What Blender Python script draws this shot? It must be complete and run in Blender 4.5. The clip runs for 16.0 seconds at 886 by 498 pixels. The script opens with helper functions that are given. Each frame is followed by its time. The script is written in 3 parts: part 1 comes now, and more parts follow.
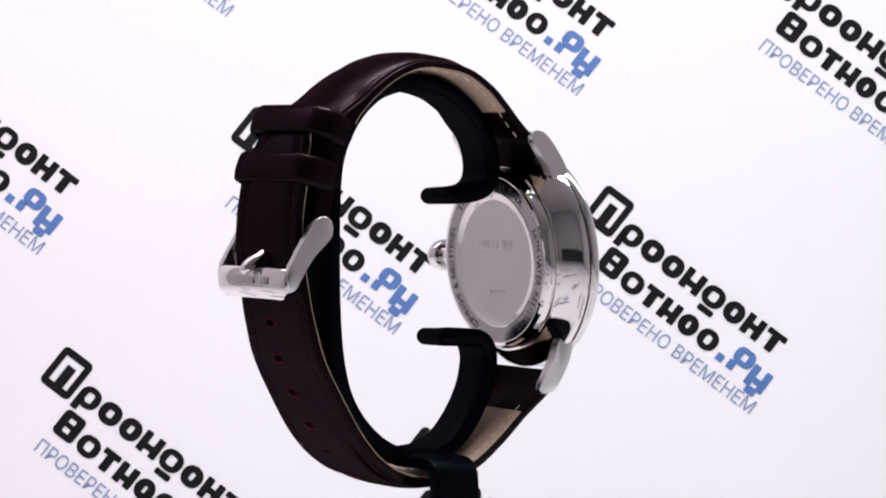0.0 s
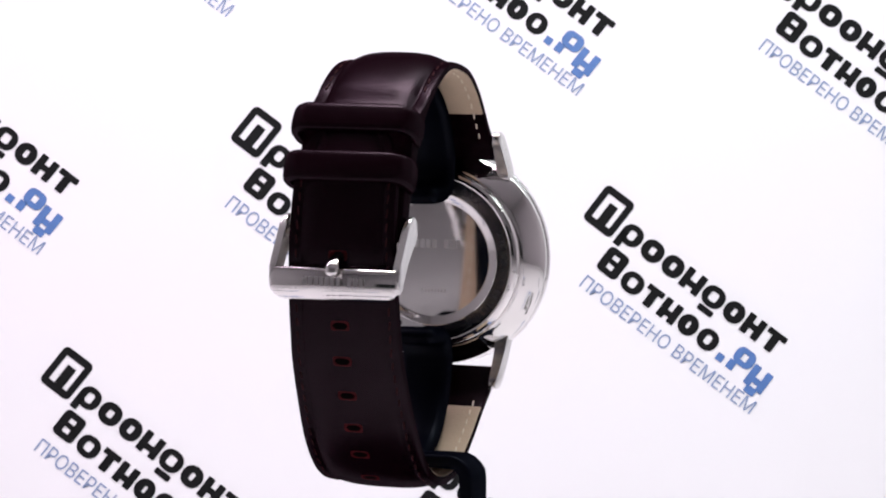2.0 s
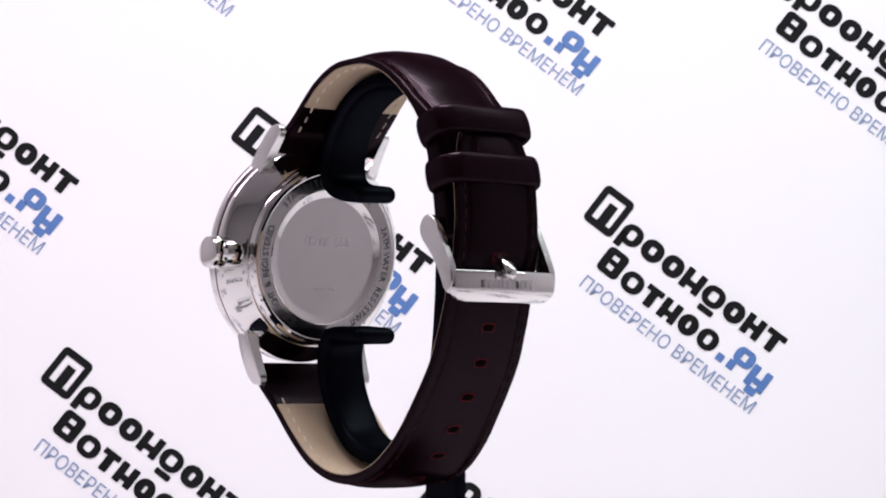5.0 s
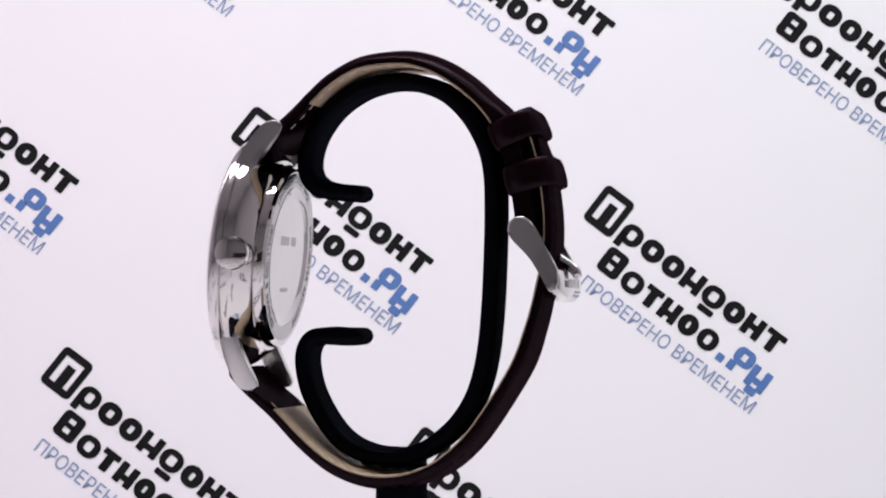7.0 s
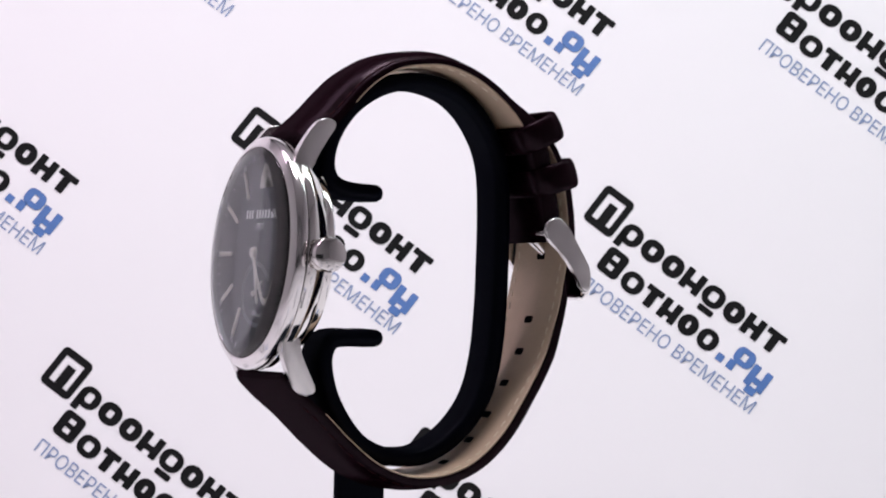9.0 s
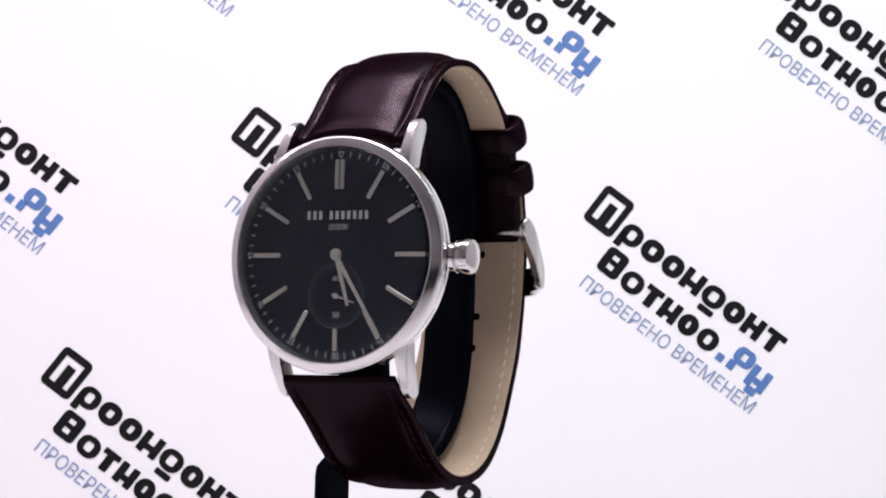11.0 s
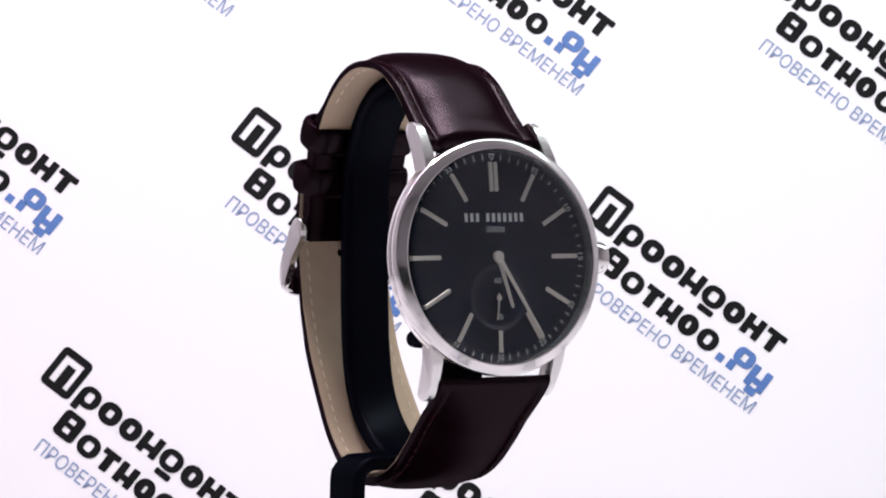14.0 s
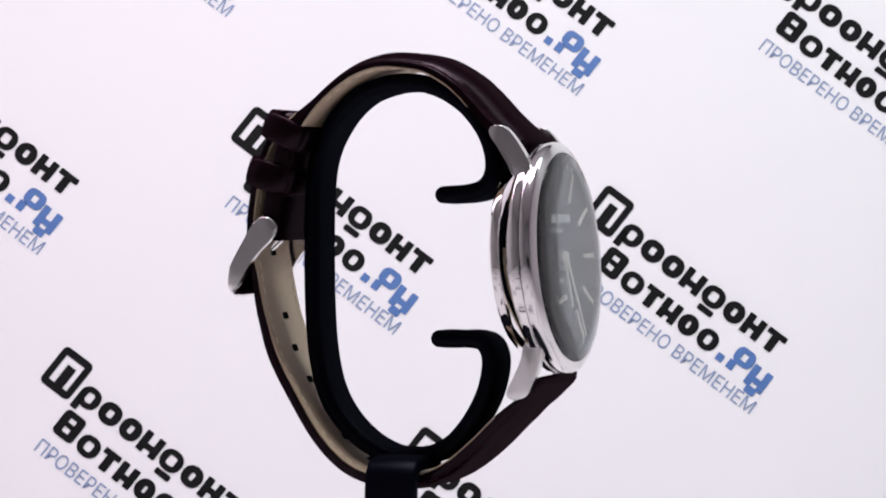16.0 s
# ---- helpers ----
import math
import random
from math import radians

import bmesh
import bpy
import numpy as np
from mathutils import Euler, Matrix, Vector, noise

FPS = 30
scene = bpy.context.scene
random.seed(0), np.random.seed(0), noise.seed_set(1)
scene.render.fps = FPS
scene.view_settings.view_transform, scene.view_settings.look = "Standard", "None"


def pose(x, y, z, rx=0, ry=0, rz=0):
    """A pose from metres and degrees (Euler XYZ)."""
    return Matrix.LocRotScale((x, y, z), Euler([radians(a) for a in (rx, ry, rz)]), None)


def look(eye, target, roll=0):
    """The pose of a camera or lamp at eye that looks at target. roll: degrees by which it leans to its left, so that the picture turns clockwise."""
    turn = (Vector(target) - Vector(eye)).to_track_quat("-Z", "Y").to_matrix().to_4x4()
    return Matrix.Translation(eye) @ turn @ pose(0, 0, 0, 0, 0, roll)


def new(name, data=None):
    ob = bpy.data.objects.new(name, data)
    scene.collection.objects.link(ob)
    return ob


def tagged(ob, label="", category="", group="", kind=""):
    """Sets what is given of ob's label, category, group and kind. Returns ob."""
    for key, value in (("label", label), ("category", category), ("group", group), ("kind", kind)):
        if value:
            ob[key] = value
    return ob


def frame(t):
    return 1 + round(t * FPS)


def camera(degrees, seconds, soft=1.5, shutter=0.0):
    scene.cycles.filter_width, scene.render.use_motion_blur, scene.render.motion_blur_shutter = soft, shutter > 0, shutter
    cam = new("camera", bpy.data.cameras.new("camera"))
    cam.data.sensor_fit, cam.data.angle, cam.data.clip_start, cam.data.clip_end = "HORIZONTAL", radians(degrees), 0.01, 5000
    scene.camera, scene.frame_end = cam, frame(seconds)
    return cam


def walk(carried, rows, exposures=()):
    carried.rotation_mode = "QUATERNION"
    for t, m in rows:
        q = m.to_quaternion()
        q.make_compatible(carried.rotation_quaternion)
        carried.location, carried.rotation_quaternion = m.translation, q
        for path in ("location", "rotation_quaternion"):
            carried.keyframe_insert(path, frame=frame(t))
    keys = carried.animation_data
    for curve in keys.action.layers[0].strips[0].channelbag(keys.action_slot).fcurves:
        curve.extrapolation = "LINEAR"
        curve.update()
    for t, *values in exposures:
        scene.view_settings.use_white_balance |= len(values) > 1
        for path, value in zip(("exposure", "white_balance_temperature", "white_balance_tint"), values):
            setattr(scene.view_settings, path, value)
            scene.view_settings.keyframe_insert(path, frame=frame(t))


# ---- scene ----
# lengths below are in millimetres unless said otherwise, MM turns them into metres
MM = 0.001
from math import sin, cos, pi, atan2, hypot

# ---- camera: it stands still before the turntable ----
EYE = Vector((0.0, -543.02, 2.45)) * MM
RIGHT, UP, FORE = Vector((0.999806, -0.013046, 0.014765)), Vector((-0.014741, 0.001908, 0.999890)), Vector((0.013072, 0.999913, -0.001715))
STAND_POSE = Matrix((RIGHT, UP, -FORE)).transposed().to_4x4()
STAND_POSE.translation = EYE
cam = camera(17.21, 16.0, soft=2.0)
walk(cam, [(0, STAND_POSE), (16, STAND_POSE)], exposures=[(0, -0.06), (0.5, -0.03), (1.5, 0.04), (2.5, -0.03), (3.0, -0.2), (3.5, -0.12), (4.0, 0.0), (5.0, -0.02), (6.5, -0.14), (7.5, -0.32), (8.5, -0.26), (9.0, -0.2),
                                                            (10.0, -0.08), (11.5, 0.0), (12.5, -0.08), (13.5, 0.02), (14.5, 0.08), (15.0, 0.05), (15.5, -0.02), (16.0, -0.2)])

# ---- light ----
world = bpy.data.worlds.new("world")
scene.world = world
world.use_nodes = True
world.node_tree.nodes["Background"].inputs["Color"].default_value = (0.9, 0.95, 1.0, 1)
world.node_tree.nodes["Background"].inputs["Strength"].default_value = 0.02


def area_lamp(name, eye, target, sx, sy, watts, colour, spread=180):
    data = bpy.data.lights.new(name, "AREA")
    data.shape, data.size, data.size_y, data.energy, data.color = "RECTANGLE", sx, sy, watts, colour
    data.spread = radians(spread)
    ob = new(name, data)
    ob.matrix_world = look(eye, target)
    return ob


area_lamp("top_lamp", (0.0, -0.02, 0.38), (0.0, -0.02, 0.0), 0.20, 0.06, 1.65, (1.0, 0.95, 1.0))
# added unseen fills that brighten the sheet, pink on the left, greenish on the right
area_lamp("sheet_fill_left", (-0.24, 0.10, 0.36), (-0.14, 0.40, -0.02), 0.40, 0.10, 0.92, (1.0, 0.81, 1.0))
area_lamp("sheet_fill_right", (0.24, 0.10, 0.36), (0.14, 0.40, -0.02), 0.40, 0.10, 0.92, (0.86, 0.99, 0.98))


# ---- materials ----
def material(name, colour, rough=0.5, metal=0.0, grain=0.0, grain_scale=1500.0, vary=0.12, vary_scale=120.0, spec=0.5):
    mat = bpy.data.materials.new(name)
    mat.use_nodes = True
    nt = mat.node_tree
    b = nt.nodes["Principled BSDF"]
    b.inputs["Base Color"].default_value = (*colour, 1)
    b.inputs["Roughness"].default_value, b.inputs["Metallic"].default_value = rough, metal
    b.inputs["Specular IOR Level"].default_value = spec
    co = nt.nodes.new("ShaderNodeTexCoord")
    if vary:
        no = nt.nodes.new("ShaderNodeTexNoise")
        no.inputs["Scale"].default_value, no.inputs["Detail"].default_value = vary_scale, 5
        nt.links.new(co.outputs["Object"], no.inputs["Vector"])
        mix = nt.nodes.new("ShaderNodeMix")
        mix.data_type = "RGBA"
        mix.inputs[6].default_value = (*[c * (1 - vary) for c in colour], 1)
        mix.inputs[7].default_value = (*[min(1, c * (1 + vary)) for c in colour], 1)
        nt.links.new(no.outputs["Fac"], mix.inputs[0])
        nt.links.new(mix.outputs[2], b.inputs["Base Color"])
        ramp = nt.nodes.new("ShaderNodeMapRange")
        ramp.inputs[3].default_value, ramp.inputs[4].default_value = rough * (1 - vary), min(1, rough * (1 + vary))
        nt.links.new(no.outputs["Fac"], ramp.inputs[0])
        nt.links.new(ramp.outputs[0], b.inputs["Roughness"])
    if grain:
        tx = nt.nodes.new("ShaderNodeTexNoise")
        tx.inputs["Detail"].default_value = 3
        out = tx.outputs["Fac"]
        tx.inputs["Scale"].default_value = grain_scale
        nt.links.new(co.outputs["Object"], tx.inputs["Vector"])
        bump = nt.nodes.new("ShaderNodeBump")
        bump.inputs["Strength"].default_value, bump.inputs["Distance"].default_value = grain, 0.0002
        nt.links.new(out, bump.inputs["Height"])
        nt.links.new(bump.outputs[0], b.inputs["Normal"])
    return mat


def matt(name, colour, gloss, rough, tint=(1, 1, 1), grain=0.2, grain_scale=2500.0, vary=0.2, vary_scale=150.0, crease=0.0):
    """A dark matt body with a thin even gloss over it; grain is fine relief, crease a coarser one."""
    mat = bpy.data.materials.new(name)
    mat.use_nodes = True
    nt = mat.node_tree
    nt.nodes.remove(nt.nodes["Principled BSDF"])
    out = nt.nodes["Material Output"]
    body, shine, mix = nt.nodes.new("ShaderNodeBsdfDiffuse"), nt.nodes.new("ShaderNodeBsdfGlossy"), nt.nodes.new("ShaderNodeMixShader")
    shine.inputs["Color"].default_value = (*tint, 1)
    mix.inputs[0].default_value = gloss
    nt.links.new(body.outputs[0], mix.inputs[1])
    nt.links.new(shine.outputs[0], mix.inputs[2])
    nt.links.new(mix.outputs[0], out.inputs["Surface"])
    co = nt.nodes.new("ShaderNodeTexCoord")
    no = nt.nodes.new("ShaderNodeTexNoise")
    no.inputs["Scale"].default_value, no.inputs["Detail"].default_value = vary_scale, 5
    nt.links.new(co.outputs["Object"], no.inputs["Vector"])
    col = nt.nodes.new("ShaderNodeMix")
    col.data_type = "RGBA"
    col.inputs[6].default_value = (*[c * (1 - vary) for c in colour], 1)
    col.inputs[7].default_value = (*[min(1, c * (1 + vary)) for c in colour], 1)
    nt.links.new(no.outputs["Fac"], col.inputs[0])
    nt.links.new(col.outputs[2], body.inputs["Color"])
    ramp = nt.nodes.new("ShaderNodeMapRange")
    ramp.inputs[3].default_value, ramp.inputs[4].default_value = rough * (1 - vary), min(1, rough * (1 + vary))
    nt.links.new(no.outputs["Fac"], ramp.inputs[0])
    nt.links.new(ramp.outputs[0], shine.inputs["Roughness"])
    fine = nt.nodes.new("ShaderNodeTexNoise")
    fine.inputs["Scale"].default_value, fine.inputs["Detail"].default_value = grain_scale, 3
    nt.links.new(co.outputs["Object"], fine.inputs["Vector"])
    bump = nt.nodes.new("ShaderNodeBump")
    bump.inputs["Strength"].default_value, bump.inputs["Distance"].default_value = grain, 0.0002
    nt.links.new(fine.outputs["Fac"], bump.inputs["Height"])
    last = bump
    if crease:
        fold = nt.nodes.new("ShaderNodeTexNoise")
        fold.inputs["Scale"].default_value, fold.inputs["Detail"].default_value, fold.inputs["Distortion"].default_value = 420.0, 2, 1.2
        nt.links.new(co.outputs["Object"], fold.inputs["Vector"])
        last = nt.nodes.new("ShaderNodeBump")
        last.inputs["Strength"].default_value, last.inputs["Distance"].default_value = crease, 0.0006
        nt.links.new(fold.outputs["Fac"], last.inputs["Height"])
        nt.links.new(bump.outputs[0], last.inputs["Normal"])
    nt.links.new(last.outputs[0], body.inputs["Normal"])
    nt.links.new(last.outputs[0], shine.inputs["Normal"])
    return mat


PAPER = material("paper", (0.83, 0.82, 0.83), 0.7, grain=0.05, grain_scale=800, vary=0.012, vary_scale=9)
TENT = material("tent_fabric", (0.48, 0.46, 0.47), 0.9, grain=0.1, grain_scale=900, vary=0.03)
# darker than TENT so that steel and glass mirror a dimmer front
FRONT = material("grey_front_fabric", (0.29, 0.28, 0.29), 0.9, spec=0.2, grain=0.1, grain_scale=900, vary=0.05)
TABLE = material("white_table", (0.78, 0.77, 0.78), 0.5, vary=0.03, vary_scale=20)
INK = material("black_ink", (0.006, 0.006, 0.0065), 0.6, spec=0.12, vary=0.25, vary_scale=300)
BLUE = material("blue_ink", (0.075, 0.17, 0.42), 0.55, vary=0.12, vary_scale=300)
SLATE = material("grey_blue_ink", (0.24, 0.31, 0.48), 0.55, vary=0.12, vary_scale=300)
LEATHER = matt("dark_brown_leather", (0.0044, 0.0006, 0.0019), 0.0110, 0.24, (1.0, 0.76, 0.90), grain=0.2, grain_scale=3200, crease=0.07)
LINING = material("beige_lining", (0.58, 0.45, 0.32), 0.6, spec=0.2, grain=0.35, grain_scale=1400, vary=0.12, vary_scale=260)
THREAD = matt("dark_red_thread", (0.022, 0.0022, 0.0035), 0.01, 0.6, vary=0.3, vary_scale=900)
CREAM = material("cream_thread", (0.78, 0.70, 0.55), 0.7, vary=0.25, vary_scale=900)
HOLE = matt("hole_edge", (0.050, 0.0022, 0.0045), 0.008, 0.5, vary=0.3)
PIT = material("hole_shade", (0.0015, 0.001, 0.001), 0.9, spec=0.02, vary=0.1)
STEEL = material("polished_steel", (0.74, 0.71, 0.70), 0.06, 1.0, grain=0.003, grain_scale=500, vary=0.06, vary_scale=200)
BEZEL = material("bezel_steel", (0.72, 0.69, 0.69), 0.13, 1.0, grain=0.008, grain_scale=2500, vary=0.08, vary_scale=260)
SATIN = material("satin_steel", (0.70, 0.68, 0.67), 0.24, 1.0, grain=0.03, grain_scale=3000, vary=0.08, vary_scale=300)
ETCH = material("etched_steel", (0.50, 0.48, 0.48), 0.17, 1.0, grain=0.03, grain_scale=4000, vary=0.1)
FAINT = material("faint_etched_steel", (0.60, 0.58, 0.58), 0.28, 1.0, grain=0.05, grain_scale=4000, vary=0.1)
ETCH_INK = material("etched_letters", (0.05, 0.05, 0.055), 0.5, 0.6, vary=0.2)
MARKER = material("silver_marker", (0.66, 0.60, 0.52), 0.35, 0.35, vary=0.08, vary_scale=700)
DIAL = material("navy_dial", (0.0021, 0.0045, 0.0155), 0.45, spec=0.03, grain=0.01, grain_scale=5000, vary=0.12, vary_scale=300)
WHITE = material("white_print", (0.66, 0.66, 0.64), 0.6, vary=0.06, vary_scale=900)
RECESS = material("recess_edge", (0.03, 0.036, 0.05), 0.25, 0.3, vary=0.1)
REHAUT = material("grey_inner_ring", (0.30, 0.36, 0.38), 0.2, 0.8, vary=0.1)
RUBBER = matt("black_plastic", (0.0008, 0.0010, 0.0032), 0.006, 0.36, (0.75, 0.82, 1.0), grain=0.1, grain_scale=700, vary_scale=90)
GLASS = bpy.data.materials.new("crystal_glass")
GLASS.use_nodes = True
g = GLASS.node_tree.nodes["Principled BSDF"]
g.inputs["Transmission Weight"].default_value, g.inputs["Roughness"].default_value, g.inputs["IOR"].default_value = 1.0, 0.005, 1.40
g.inputs["Base Color"].default_value = (0.93, 0.97, 1.0, 1)


# ---- mesh helpers (input in millimetres) ----
def mesh_ob(name, bm, mat, parent=None, label="", smooth=40):
    bmesh.ops.scale(bm, vec=(MM, MM, MM), verts=bm.verts)
    me = bpy.data.meshes.new(name)
    bmesh.ops.recalc_face_normals(bm, faces=bm.faces)
    bm.to_mesh(me)
    bm.free()
    me.materials.append(mat)
    if smooth:
        me.shade_smooth()
        me.set_sharp_from_angle(angle=radians(smooth))
    ob = new(name, me)
    if parent:
        ob.parent = parent
    if label:
        ob["label"] = label
    return ob


def part(name, bm, mat, parent, label="", smooth=40):
    return mesh_ob(name, bm, mat, parent, label, smooth)


def empty(name):
    ob = new(name)
    ob.empty_display_size = 0.01
    return ob


def box(bm, x0, x1, y0, y1, z0, z1, m=None, bevel=0.0, seg=2):
    r = bmesh.ops.create_cube(bm, size=1)
    bmesh.ops.transform(bm, matrix=Matrix.Translation(((x0 + x1) / 2, (y0 + y1) / 2, (z0 + z1) / 2)) @ Matrix.Diagonal((x1 - x0, y1 - y0, z1 - z0, 1)), verts=r["verts"])
    vs = r["verts"]
    if bevel:
        es = list({e for v in vs for e in v.link_edges})
        out = bmesh.ops.bevel(bm, geom=es, offset=bevel, segments=seg, affect="EDGES", profile=0.5)
        vs = list({v for f in out["faces"] for v in f.verts} | {v for v in vs if v.is_valid})
    if m:
        bmesh.ops.transform(bm, matrix=m, verts=vs)
    return vs


def prism(bm, outline, depth0, depth1, to3, bevel=0.0):
    """A closed outline (a, b) pulled from depth0 to depth1; to3(a, b, d) gives the place."""
    lo = [bm.verts.new(to3(a, b, depth0)) for a, b in outline]
    hi = [bm.verts.new(to3(a, b, depth1)) for a, b in outline]
    n = len(outline)
    fs = [bm.faces.new(lo[::-1]), bm.faces.new(hi)]
    rims = list(fs[0].edges) + list(fs[1].edges)
    for i in range(n):
        bm.faces.new((lo[i], lo[(i + 1) % n], hi[(i + 1) % n], hi[i]))
    if bevel:
        bmesh.ops.bevel(bm, geom=rims, offset=bevel, segments=3, affect="EDGES", profile=0.5)


def lathe(bm, rings, m=None, n=96, closed=False):
    """Turns (radius, height) rings round z."""
    loops = []
    for r, h in rings:
        if r < 1e-6:
            loops.append([bm.verts.new((0, 0, h))])
        else:
            loops.append([bm.verts.new((r * cos(2 * pi * i / n), r * sin(2 * pi * i / n), h)) for i in range(n)])
    pairs = list(zip(loops, loops[1:])) + ([(loops[-1], loops[0])] if closed else [])
    for a, b in pairs:
        for i in range(n):
            j = (i + 1) % n
            if len(a) == 1:
                bm.faces.new((a[0], b[j], b[i]))
            elif len(b) == 1:
                bm.faces.new((a[i], a[j], b[0]))
            else:
                bm.faces.new((a[i], a[j], b[j], b[i]))
    if m:
        bmesh.ops.transform(bm, matrix=m, verts=[v for l in loops for v in l])


def spline(pts, n):
    """n even points along a Catmull-Rom curve through pts."""
    pts = [Vector(p) for p in pts]
    ext = [2 * pts[0] - pts[1], *pts, 2 * pts[-1] - pts[-2]]
    fine = []
    for i in range(1, len(ext) - 2):
        p0, p1, p2, p3 = ext[i - 1:i + 3]
        for k in range(16):
            t = k / 16
            fine.append(0.5 * (2 * p1 + (p2 - p0) * t + (2 * p0 - 5 * p1 + 4 * p2 - p3) * t * t + (3 * p1 - p0 - 3 * p2 + p3) * t ** 3))
    fine.append(pts[-1])
    d = [0.0]
    for a, b in zip(fine, fine[1:]):
        d.append(d[-1] + (b - a).length)
    out = []
    for k in range(n):
        s = d[-1] * k / (n - 1)
        i = max(j for j in range(len(d)) if d[j] <= s + 1e-9)
        i = min(i, len(fine) - 2)
        f = (s - d[i]) / max(1e-9, d[i + 1] - d[i])
        out.append(fine[i].lerp(fine[i + 1], f))
    return out, d[-1]


def lerp_table(table, s):
    for (a, va), (b, vb) in zip(table, table[1:]):
        if s <= b:
            k = max(0, (s - a)) / (b - a)
            return va + (vb - va) * k * k * (3 - 2 * k)
    return table[-1][1]


def text_mesh(bm, string, size, m, width=0.0, bold=0.0):
    """Letters of the built-in font, centred, laid into bm by the matrix m; width stretches them to a length."""
    cu = bpy.data.curves.new("letters", "FONT")
    cu.body, cu.size, cu.align_x, cu.align_y, cu.offset = string, size, "CENTER", "CENTER", bold
    cu.resolution_u = 3
    ob = new("letters", cu)
    bpy.context.view_layer.update()
    me = bpy.data.meshes.new_from_object(ob.evaluated_get(bpy.context.evaluated_depsgraph_get()))
    xs = [v.co.x for v in me.vertices] or [0, 1]
    k = width / (max(xs) - min(xs)) if width else 1
    me.transform(m @ Matrix.Diagonal((k, 1, 1, 1)))
    bm.from_mesh(me)
    bpy.data.objects.remove(ob)
    bpy.data.curves.remove(cu)
    bpy.data.meshes.remove(me)


# ---- the setting ----
FLOOR_Z = -95.0
DEPTH, SLOPE_X, SLOPE_Y = 892.9, 0.0414, -0.1598


def sheet_point(a, b, lift=0.0):
    """A place on the leaning paper sheet: a to the right and b down, seen from the camera."""
    c = EYE / MM + RIGHT * a - UP * b + FORE * (DEPTH + SLOPE_X * a + SLOPE_Y * b)
    return c - FORE * lift


bm = bmesh.new()
corners = []
for lift in (0.0, -1.2):
    corners.append([sheet_point(a, b, lift) for a, b in ((-436, -300), (430, -300), (430, 96), (-436, 96))])
vs = [[bm.verts.new(c) for c in l] for l in corners]
bm.faces.new(vs[0]), bm.faces.new(vs[1][::-1])
for i in range(4):
    bm.faces.new((vs[0][i], vs[1][i], vs[1][(i + 1) % 4], vs[0][(i + 1) % 4]))
backdrop = tagged(mesh_ob("backdrop", bm, PAPER, smooth=0), "white paper sheet with a repeated slanting black and blue print", "backdrop", kind="structure")

LATTICE_U, LATTICE_V, ORIGIN = (107.94, 24.19), (56.24, -73.16), (-57.36, -44.39)
ALONG, ACROSS, PX = (0.7978, 0.6030), (-0.6150, 0.7880), 0.1728


def rounded(x0, x1, y0, y1, r, n=4):
    pts = []
    for cx, cy, a0 in ((x1 - r, y1 - r, 0), (x0 + r, y1 - r, 90), (x0 + r, y0 + r, 180), (x1 - r, y0 + r, 270)):
        pts += [(cx + r * cos(radians(a0 + 90 * k / n)), cy + r * sin(radians(a0 + 90 * k / n))) for k in range(n + 1)]
    return pts


def print_block(bm, to3, x0, x1, y0, y1, r):
    bm.faces.new([bm.verts.new(to3(x, y)) for x, y in rounded(x0, x1, y0, y1, r)])


def print_ring(bm, to3, x0, x1, y0, y1, r, w, h=None):
    h = h or w
    out = [bm.verts.new(to3(x, y)) for x, y in rounded(x0, x1, y0, y1, r)]
    inn = [bm.verts.new(to3(x, y)) for x, y in rounded(x0 + w, x1 - w, y0 + h, y1 - h, max(1.0, r - w))]
    n = len(out)
    for i in range(n):
        bm.faces.new((out[i], out[(i + 1) % n], inn[(i + 1) % n], inn[i]))


def print_shape(bm, to3, x0, x1, y0, y1, kind):
    """One plain heavy printed shape: a ring, a heavier ring, a gate of two posts or a single capped post."""
    w, mid = 13.5, (y0 + y1) / 2
    if kind in ("ring", "heavy", "tail", "hook"):
        heavy = 2.0 if kind == "heavy" else 0.0
        print_ring(bm, to3, x0, x1, y0, y1, 18, w + heavy, 10.5 + heavy)
        if kind == "tail":
            print_block(bm, to3, x0, x0 + w, mid, y1 + 11, 2)
        if kind == "hook":
            print_block(bm, to3, x0 + 8, x1 - 4, y1 + 3, y1 + 14, 3)
    elif kind in ("gate", "cup"):
        mid += 5 if kind == "cup" else 0
        print_block(bm, to3, x0, x0 + w, y0, y1, 2)
        print_block(bm, to3, x1 - w, x1, y0, y1, 2)
        print_block(bm, to3, x0 + w - 0.5, x1 - w + 0.5, mid - 5, mid + 6, 0.5)
    else:
        print_block(bm, to3, x0, x1, y0, y0 + 11, 2)
        print_block(bm, to3, (x0 + x1) / 2 - 7.5, (x0 + x1) / 2 + 7.5, y0 + 10.5, y1, 2)


